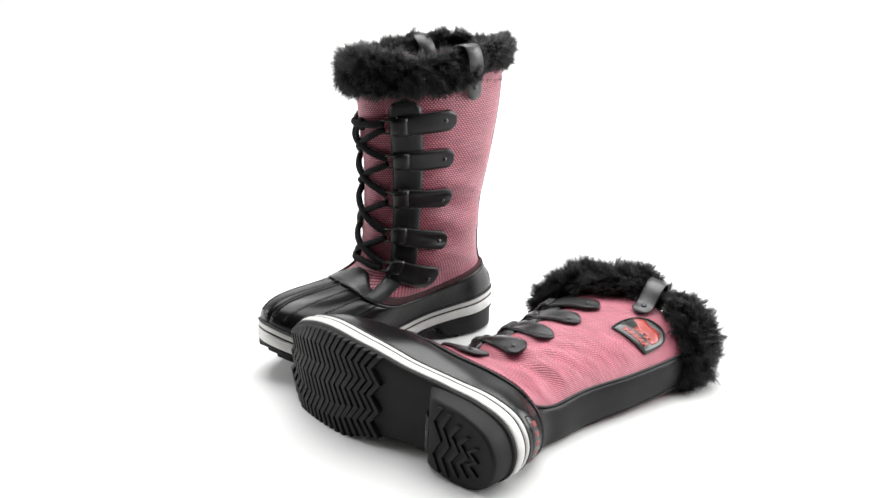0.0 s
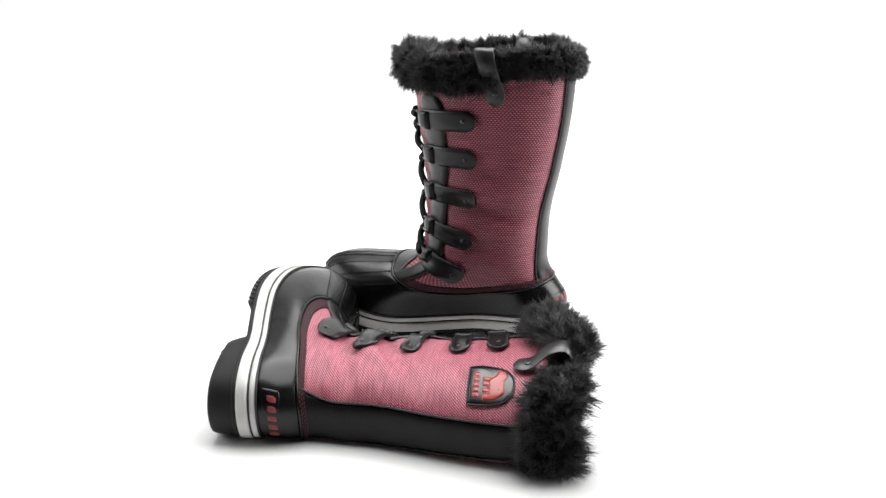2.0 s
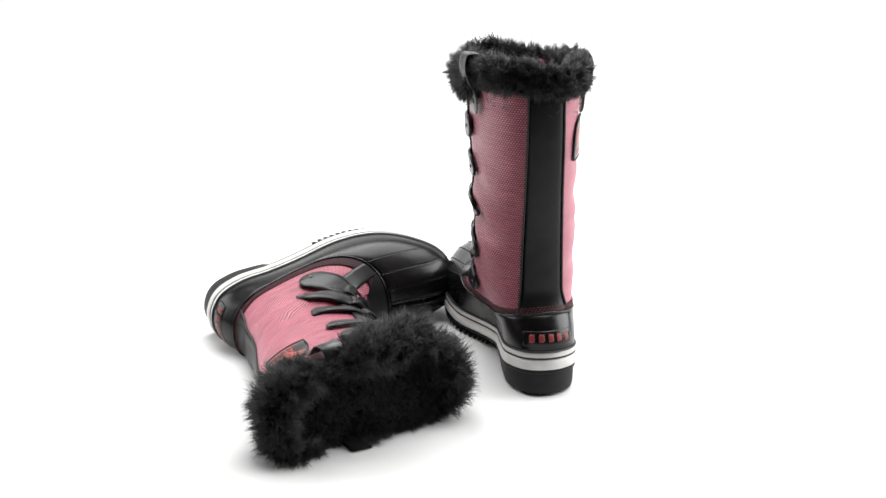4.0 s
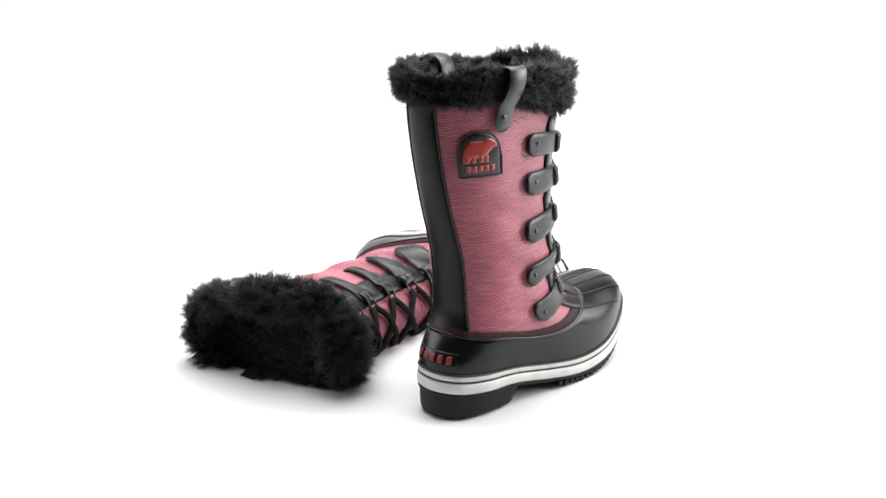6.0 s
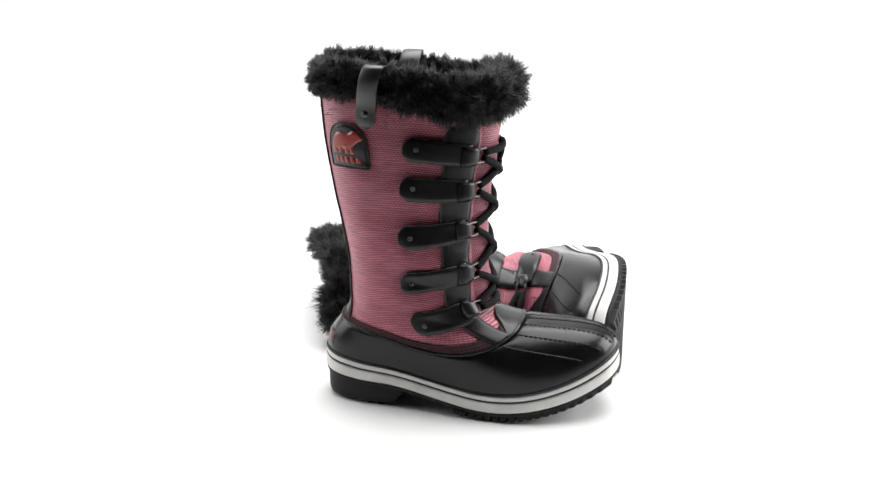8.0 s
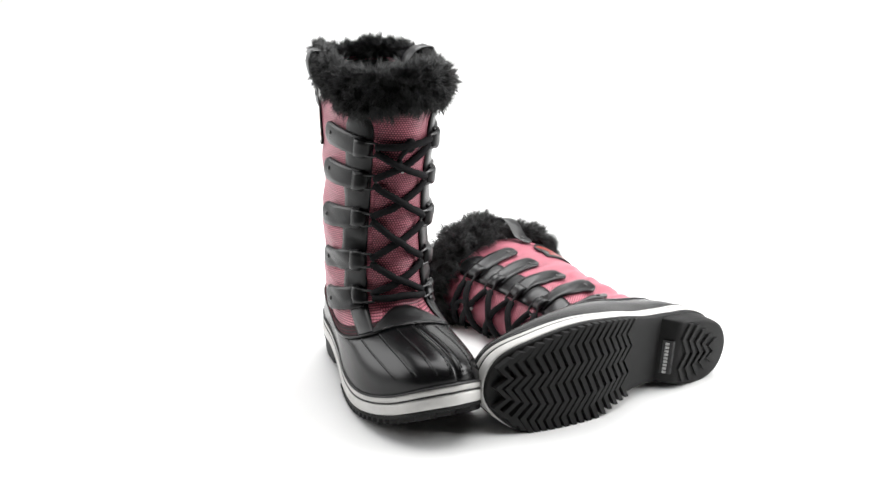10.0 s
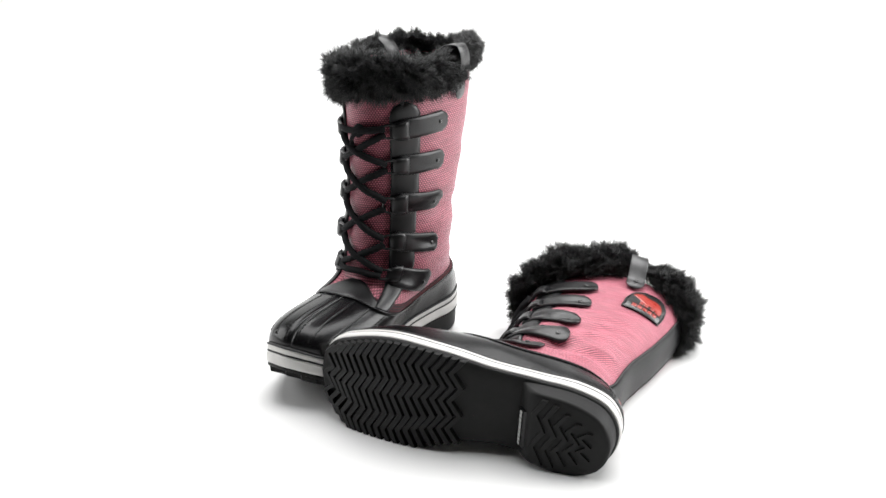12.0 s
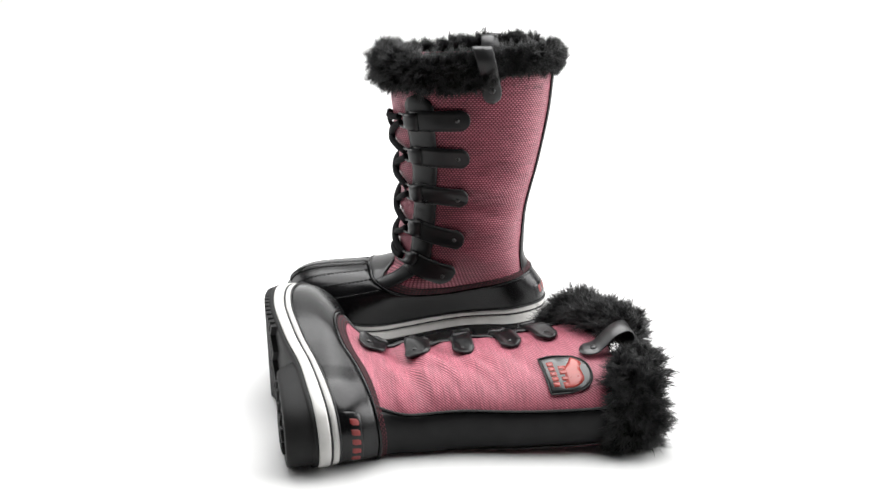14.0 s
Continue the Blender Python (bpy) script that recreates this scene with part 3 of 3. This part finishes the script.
def laces(b, loops):
    def at(a, z, off=0.0065):
        return b.on(np.array(float(a)), np.array(b.s_of(a, z, 0.5)), off)
    for i in range(4):
        for side in (1, -1):
            a0, z0 = loops[side, i + 1]
            a1, z1 = loops[-side, i]
            pts = []
            for k in range(7):
                u = k / 6
                a, z = a0 + (a1 - a0) * u, z0 + 0.003 + (z1 - z0 - 0.006) * u
                pts.append(at(a, z, 0.0055 + (0.0070 if side > 0 else 0.0045) * math.sin(math.pi * u)))
            b.cord("lace", smooth_path(pts, 4), 0.0036, LACE, label="round black lace")
    for i, dz in ((0, 0.003), (4, -0.003)):
        (a0, z0), (a1, z1) = loops[1, i], loops[-1, i]
        pts = [at(a0 + (a1 - a0) * u, z0 + (z1 - z0) * u + dz, 0.0065 + 0.0045 * math.sin(math.pi * u)) for u in lerp(0, 1, 7)]
        b.cord("lace", smooth_path(pts, 4), 0.0036, LACE, label="round black lace")
    # the tied ends at the top
    (a0, z0), (a1, z1) = loops[1, 0], loops[-1, 0]
    knot = [at(3 + 3 * math.cos(w), z0 + 0.001 + 0.004 * math.sin(w), 0.010) for w in lerp(0, 6.5, 14)]
    b.cord("knot", smooth_path(knot, 2), 0.0032, LACE)
    end = [at(3, z0, 0.011), at(-3, z0 - 0.004, 0.012), at(-7, z0 - 0.012, 0.011), at(-4, z0 - 0.020, 0.010)]
    b.cord("lace_end", smooth_path(end, 6), 0.0024, LACE)
    tip = [at(-4, z0 - 0.020, 0.010), at(-2, z0 - 0.026, 0.0095)]
    b.cord("aglet", tip, 0.0022, GREY_PRINT, label="pale lace tip")


def fur(b):
    """The fur cuff: a soft roll and many tapered hairs."""
    r = b.nrng
    nu, nv = 120, 20
    zc = 0.3225 if b.left else 0.3165
    puff = 1.0 if b.left else 0.0

    def roll(a, w):
        """Point and outward direction on the roll: a round the boot, w round the roll (0 outwards, 90 up)."""
        ar = np.radians(a)
        fold_a = np.abs((a + 180) % 360 - 180)
        cleft = np.exp(-((fold_a - 112) / (11.0 if b.left else 8.0)) ** 2)
        low_front = np.exp(-(((a - 40 + 180) % 360 - 180) / 38.0) ** 2)
        notch = 1 - 0.35 * np.exp(-((fold_a - 40) / 8.0) ** 2) - (0.85 if b.left else 0.5) * cleft - 0.4 * puff * low_front
        lump = 1 + 0.16 * np.sin(ar * 7 + 1.0 + b.left) + 0.10 * np.sin(ar * 13 + 2)
        slim = 0.82 + 0.30 * np.cos(ar + 0.9) if b.left else (0.52 + 0.48 * np.cos(ar) ** 2) * (1 - 0.15 * np.clip(-np.sin(ar), 0, 1)) * (1 - 0.55 * np.clip(-np.cos(ar), 0, 1))
        ro, rz = slim * (0.0092 + 0.003 * puff) * lump * notch, (0.0140 + 0.005 * puff) * (1 + 0.08 * np.sin(ar * 5 + 2 * b.left)) * (1 - 0.55 * puff * cleft) * (1 - 0.38 * (1 - puff) * np.clip(-np.cos(ar), 0, 1))
        base = shaft_point(a, np.full(np.shape(a), 0.315))
        base[..., 2] = zc + puff * (0.007 * np.clip(-np.sin(ar - 0.5), 0, 1) - 0.020 * np.clip(np.sin(ar), 0, 1)) + 0.004 * np.sin(ar * 3 + 1) - 0.006 * np.clip(np.cos(ar), 0, 1) + (1 - puff) * 0.008 * np.clip(-np.cos(ar), 0, 1)
        base[..., 2] += puff * (-0.003 * np.clip(-np.cos(ar), 0, 1) - 0.020 * np.clip(np.cos(ar), 0, 1) ** 0.7)
        base[..., 0] += 0.002 * puff
        base[..., 1] -= 0.004 * puff
        rad = np.stack([np.cos(ar), np.sin(ar) * 1.2, 0 * ar], -1)
        rad /= np.linalg.norm(rad, axis=-1, keepdims=True)
        cw, sw = np.cos(np.radians(w)), np.sin(np.radians(w))
        n = rad * cw[..., None] + np.stack([0 * ar, 0 * ar, sw], -1)
        p = base + rad * (0.002 + 0.006 * np.clip(np.cos(ar), 0, 1) ** 2 + ro * cw)[..., None]
        p[..., 2] += rz * sw
        return p, n, rad
    A, W = np.meshgrid(lerp(0, 360, nu + 1)[:-1], lerp(0, 360, nv + 1)[:-1], indexing="ij")
    P, _, _ = roll(A, W)
    faces = []
    for i in range(nu):
        for k in range(nv):
            i2, k2 = (i + 1) % nu, (k + 1) % nv
            faces.append((i * nv + k, i2 * nv + k, i2 * nv + k2, i * nv + k2))
    cuff = b.add("fur_cuff", P.reshape(-1, 3), faces, FUR, label="thick black faux fur cuff", press=True)
    n = 46000
    a = r.uniform(0, 360, n)
    w = np.where(r.rand(n) < 0.75, r.uniform(-100, 120, n), r.uniform(120, 230, n))
    p, nrm, rad = roll(a, w)
    # the last ones grow from the lining inside the mouth
    m = 9000 if b.left else 6000
    inside = np.arange(n) >= n - m
    q = np.sqrt(r.rand(n)) * 0.97
    core = shaft_point(a, np.full(n, 0.305))
    ctr = np.array([0.046, 0.0105, 0.305])
    deep = (0.006 if b.left else -0.012)
    inner = ctr + (core - ctr) * q[:, None] + np.array([0, 0, 1.0]) * (deep + r.normal(0, 0.003, n))[:, None]
    p = np.where(inside[:, None], inner, p)
    nrm = np.where(inside[:, None], np.array([0.0, 0.0, 1.0]) - 0.4 * rad, nrm)
    cl = np.stack([np.sin(a * 0.35 + np.cos(w * 0.09) * 2), np.cos(a * 0.27 + w * 0.07), np.sin(w * 0.11 + a * 0.19)], -1)
    # hairs of one tuft share its lean and draw together at the tips
    tufts = 900
    ta, tw = r.uniform(0, 360, tufts), r.uniform(-95, 150, tufts)
    tp, tn, _ = roll(ta, tw)
    tn = tn + r.normal(0, 0.42, (tufts, 3))
    tn /= np.linalg.norm(tn, axis=1)[:, None]
    tl = r.uniform(0.009, 0.0175, tufts) * (1 + 0.25 * np.clip(np.sin(np.radians(tw)), 0, 1))
    mine = r.randint(0, tufts, n)
    tufted = (r.rand(n) < 0.55) & ~inside
    root = np.where(tufted[:, None], roll(ta[mine] + r.normal(0, 2.3, n), tw[mine] + r.normal(0, 11, n))[0], p)
    goal = tp[mine] + tn[mine] * (tl[mine] * r.uniform(0.75, 1.12, n))[:, None] + r.normal(0, 0.0026, (n, 3))
    p = root
    d = nrm + 0.75 * cl + r.normal(0, 0.22, (n, 3))
    d[:, 2] -= 0.15
    d /= np.linalg.norm(d, axis=1)[:, None]
    a = np.where(tufted, ta[mine], a)
    w = np.where(tufted, tw[mine], w)
    to = goal - p
    reach = np.linalg.norm(to, axis=1)
    d = np.where(tufted[:, None], to / reach[:, None], d)
    gone = np.exp(-((np.abs((a + 180) % 360 - 180) - 112) / (12.0 if b.left else 8.0)) ** 2) * (np.cos(np.radians(w)) > -0.2)
    length = np.where(tufted, reach, r.uniform(0.007, 0.016, n)) * (1.12 if b.left else 0.80 + 0.26 * np.cos(np.radians(a)) ** 2 - 0.40 * np.clip(-np.cos(np.radians(a)), 0, 1) ** 2) * (1 - (0.92 if b.left else 0.7) * gone)
    length = length * np.where(inside, 0.8 if b.left else 1.7, 1.0)
    droop = np.stack([r.normal(0, .3, n), r.normal(0, .3, n), -0.6 + r.normal(0, .3, n)], -1) * np.where(tufted, 0.5, 1.0)[:, None]
    e1 = np.cross(d, r.normal(0, 1, (n, 3)))
    e1 /= np.linalg.norm(e1, axis=1)[:, None]
    e2 = np.cross(d, e1)
    verts = np.zeros((n, 7, 3))
    for lvl, (t, rr) in enumerate(((0.0, 0.00036), (0.55, 0.00026))):
        c = p + d * (length * t)[:, None] + droop * (length * 0.25 * t * t)[:, None]
        for k in range(3):
            ang = 2 * math.pi * k / 3
            verts[:, lvl * 3 + k] = c + rr * (math.cos(ang) * e1 + math.sin(ang) * e2)
    verts[:, 6] = p + d * length[:, None] + droop * (length * 0.25)[:, None]
    tri = np.array([(0, 1, 4, 3), (1, 2, 5, 4), (2, 0, 3, 5)])
    tip = np.array([(3, 4, 6), (4, 5, 6), (5, 3, 6)])
    base = (np.arange(n) * 7)[:, None, None]
    faces = [tuple(x) for x in (tri[None] + base).reshape(-1, 4)] + [tuple(x) for x in (tip[None] + base).reshape(-1, 3)]
    b.add("hairs", verts.reshape(-1, 3), faces, FUR, cuff, "long black hairs", press=True, kind="stuff")


def pulls(b):
    """Webbing pull loops riveted below the fur and turned over its edge."""
    for side, x0 in ((-1, 0.0175), (1, 0.027)):
        a0 = b.a_of(x0, 0.294, side)
        base = b.on(np.array(a0), np.array(1.90), 0.0)
        nrm = b.normal(np.array(a0), np.array(1.90))
        nrm[2] = 0
        nrm /= np.linalg.norm(nrm)
        along = np.cross((0, 0, 1), nrm)
        up = np.array((0, 0, 1.0))
        lean = math.copysign(0.008 if b.left else 0.011, along[0])
        zz = base[2]
        k = 1.1 if b.left else 0.72
        prof = [(-0.0135, 0.0035), (-0.0128, 0.0038), (-0.0112, 0.0042), (-0.0085, 0.0048), (0.002, 0.0055), (0.010, 0.0100 * k), (0.022, 0.0185 * k), (0.034, 0.0215 * k), (0.043, 0.019 * k), (0.047, 0.009), (0.045, -0.004), (0.036, -0.012), (0.022, -0.015)]
        low = 0.85 if b.left and side > 0 else 0.84 if b.left else 0.95
        prof = smooth_path([(h * (low if h > 0 else 1.0), o * (low if o > 0.01 else 1.0), 0) for h, o in prof], 4)
        n = len(prof)
        verts = []
        for i, (h, o, _) in enumerate(prof):
            w = 0.0100 * math.sqrt(max(0.03, 1 - max(0.0, (-0.0038 - h) / 0.0098) ** 2))
            nxt = prof[min(i + 1, n - 1)] - prof[max(i - 1, 0)]
            out = np.array([nxt[0], -nxt[1]])
            out /= np.linalg.norm(out) + 1e-9
            for y, t in ((-1, 0.0), (-0.9, 0.0007), (0.9, 0.0007), (1, 0.0), (0.9, -0.0007), (-0.9, -0.0007)):
                verts.append(base + up * h + nrm * o + along * (w * y + lean * max(0.0, h) / 0.045) + (nrm * out[0] + up * out[1]) * t)
        faces = []
        for i in range(n - 1):
            for k in range(6):
                faces.append((i * 6 + k, i * 6 + (k + 1) % 6, (i + 1) * 6 + (k + 1) % 6, (i + 1) * 6 + k))
        faces += [tuple(range(6))[::-1], tuple((n - 1) * 6 + k for k in range(6))]
        pl = b.add("pull_strap", verts, faces, SATIN, label="black webbing pull strap", press=True)
        p = base + nrm * 0.0055
        b.cord("rivet", [p, p + nrm * 0.0010, p + nrm * 0.0018], [0.0034, 0.0032, 0.0016], METAL, pl, "dark metal rivet", 12, press=True)


def badge(b):
    """The arched patch on the outer side: a red animal shape over a row of red bars."""
    x0, x1, z0, z1 = -0.022, 0.0185, 0.2415, 0.2835
    a0, a1 = b.a_of(x0, 0.259, -1), b.a_of(x1, 0.259, -1)

    def grid(shape, n=18, m=18):
        """shape(u) gives lower and upper v for u in 0..1 across."""
        A, S = np.zeros((n, m)), np.zeros((n, m))
        for j, u in enumerate(lerp(0, 1, n)):
            lo, hi = shape(u)
            a = a0 + (a1 - a0) * u
            for k, v in enumerate(lerp(lo, hi, m)):
                A[j, k], S[j, k] = a, b.s_of(a, z0 + (z1 - z0) * v)
        return A, S
    A, S = grid(lambda u: (0.0, 0.42 + 0.58 * math.sqrt(max(0.0, 1 - abs(2 * u - 1) ** 2.4))))
    patch = b.patch("badge", A, S, 0.0022, 0.0018, BADGE, label="black arched patch with a red emblem")
    rim = np.concatenate([np.stack([A[:, 0], S[:, 0]], -1), np.stack([A[-1], S[-1]], -1), np.stack([A[::-1, -1], S[::-1, -1]], -1), np.stack([A[0, ::-1], S[0, ::-1]], -1)])
    b.cord("badge_edge", b.on(rim[:, 0], rim[:, 1], 0.0020), 0.0008, SUEDE_EDGE, patch, sides=6, press=True)

    def sub(u0, u1, lo, hi, name, n=12):
        A, S = np.zeros((n, 5)), np.zeros((n, 5))
        for j, t in enumerate(lerp(0, 1, n)):
            u = u0 + (u1 - u0) * t
            a = a0 + (a1 - a0) * u
            for k, v in enumerate(lerp(lo(t), hi(t), 5)):
                A[j, k], S[j, k] = a, b.s_of(a, z0 + (z1 - z0) * v)
        b.patch(name, A, S, 0.0025, 0.0006, RED, patch, "red printed shape", uv_scale=0.06)
    back = smooth_path([(0, .50, 0), (.07, .66, 0), (.22, .79, 0), (.42, .80, 0), (.60, .79, 0), (.74, .85, 0), (.86, .82, 0), (1, .70, 0)], 6)
    belly = smooth_path([(0, .38, 0), (.15, .37, 0), (.4, .41, 0), (.6, .40, 0), (.75, .52, 0), (.9, .62, 0), (1, .66, 0)], 6)
    sub(0.12, 0.90, lambda t: float(np.interp(t, belly[:, 0], belly[:, 1])), lambda t: float(np.interp(t, back[:, 0], back[:, 1])), "emblem", 24)
    for u0, u1 in ((0.12, 0.27), (0.31, 0.41), (0.47, 0.58), (0.60, 0.69)):
        sub(u0, u1, lambda t: 0.315, lambda t: 0.47, "emblem_leg", 4)
    for k in range(5):
        u = 0.17 + k * 0.135
        sub(u, u + 0.115, lambda t: 0.11, lambda t: 0.245, "red_bar", 4)


def heel_tab(b):
    """The small label at the back of the shell, with red bars."""
    aa, ss = lerp(156, 200, 20), lerp(0.10, 0.36, 8)
    A, S = np.meshgrid(aa, ss, indexing="ij")
    tab = b.patch("heel_label", A, S, 0.0022, 0.0016, RUBBER, label="black rubber label with red bars")
    for k in range(5):
        A, S = np.meshgrid(lerp(162.0 + k * 7.0, 166.6 + k * 7.0, 6), lerp(0.165, 0.305, 4), indexing="ij")
        b.patch("red_bar", A, S, 0.0024, 0.0006, DULL_RED, tab, "red printed bar")


def build_boot(name, label, left, base, slack, seed):
    b = Boot(name, label, left, base, slack, seed)
    sole(b)
    upper(b)
    laces(b, straps(b))
    pulls(b)
    badge(b)
    heel_tab(b)
    fur(b)
    return b.root


# ------------------------------------------------------------ the studio
def studio():
    """White paper that runs over the table and sweeps up behind it, and plain walls around."""
    prof = [(-0.8, 0.0), (0.0, 0.0), (1.5, 0.0)]
    r = 0.8
    prof += [(1.5 + r * math.sin(w), r - r * math.cos(w)) for w in lerp(0.08, math.pi / 2, 16)]
    prof += [(2.3, 2.6)]
    xs = lerp(-2.6, 2.6, 14)
    verts = [(x, y, z) for x in xs for y, z in prof]
    faces = sheet_faces(len(xs), len(prof))
    ob = new("backdrop", mesh_of("backdrop", verts, faces, PAPER))
    thick = ob.modifiers.new("thickness", "SOLIDIFY")
    thick.thickness, thick.offset = 0.003, -1.0
    tagged(ob, "seamless white paper sweep under and behind the boots", "backdrop", "", "structure")

    def slab(name, lo, hi, label):
        v = [(x, y, z) for x in (lo[0], hi[0]) for y in (lo[1], hi[1]) for z in (lo[2], hi[2])]
        f = [(0, 1, 3, 2), (4, 6, 7, 5), (0, 4, 5, 1), (2, 3, 7, 6), (0, 2, 6, 4), (1, 5, 7, 3)]
        tagged(new(name, mesh_of(name, v, f, ROOM, smooth=False)), label, "wall", "", "structure")
    slab("wall_south", (-2.8, -2.9, -0.004), (2.8, -2.8, 2.8), "plain grey studio wall")
    slab("wall_west", (-2.8, -2.8, -0.004), (-2.7, 2.7, 2.8), "plain grey studio wall")
    slab("wall_east", (2.7, -2.8, -0.004), (2.8, 2.7, 2.8), "plain grey studio wall")
    slab("wall_north", (-2.8, 2.7, -0.004), (2.8, 2.8, 2.8), "plain grey studio wall")
    slab("ceiling", (-2.8, -2.9, 2.8), (2.8, 2.8, 2.9), "plain grey studio ceiling")
    slab("floor", (-2.8, -2.9, -0.104), (2.8, 2.8, -0.004), "plain grey studio floor")


studio()
standing = build_boot("winter_boot", "pink nylon and black rubber winter boot standing upright, black fur cuff", False, RIGHT_BASE, 0.0022, 3)
lying = build_boot("winter_boot", "pink nylon and black rubber winter boot lying on its side", True, LEFT_BASE, 0.0038, 5)


# ------------------------------------------------------------ what moves: both boots turn with the turntable
def motions():
    steps = 56
    for ob, base in ((standing, RIGHT_BASE), (lying, LEFT_BASE)):
        rows = []
        for i in range(steps + 1):
            t = SECONDS * i / steps
            rows.append((t, pose(0, 0, 0, 0, 0, TURN_RATE * t) @ base))
        walk(ob, rows)


motions()
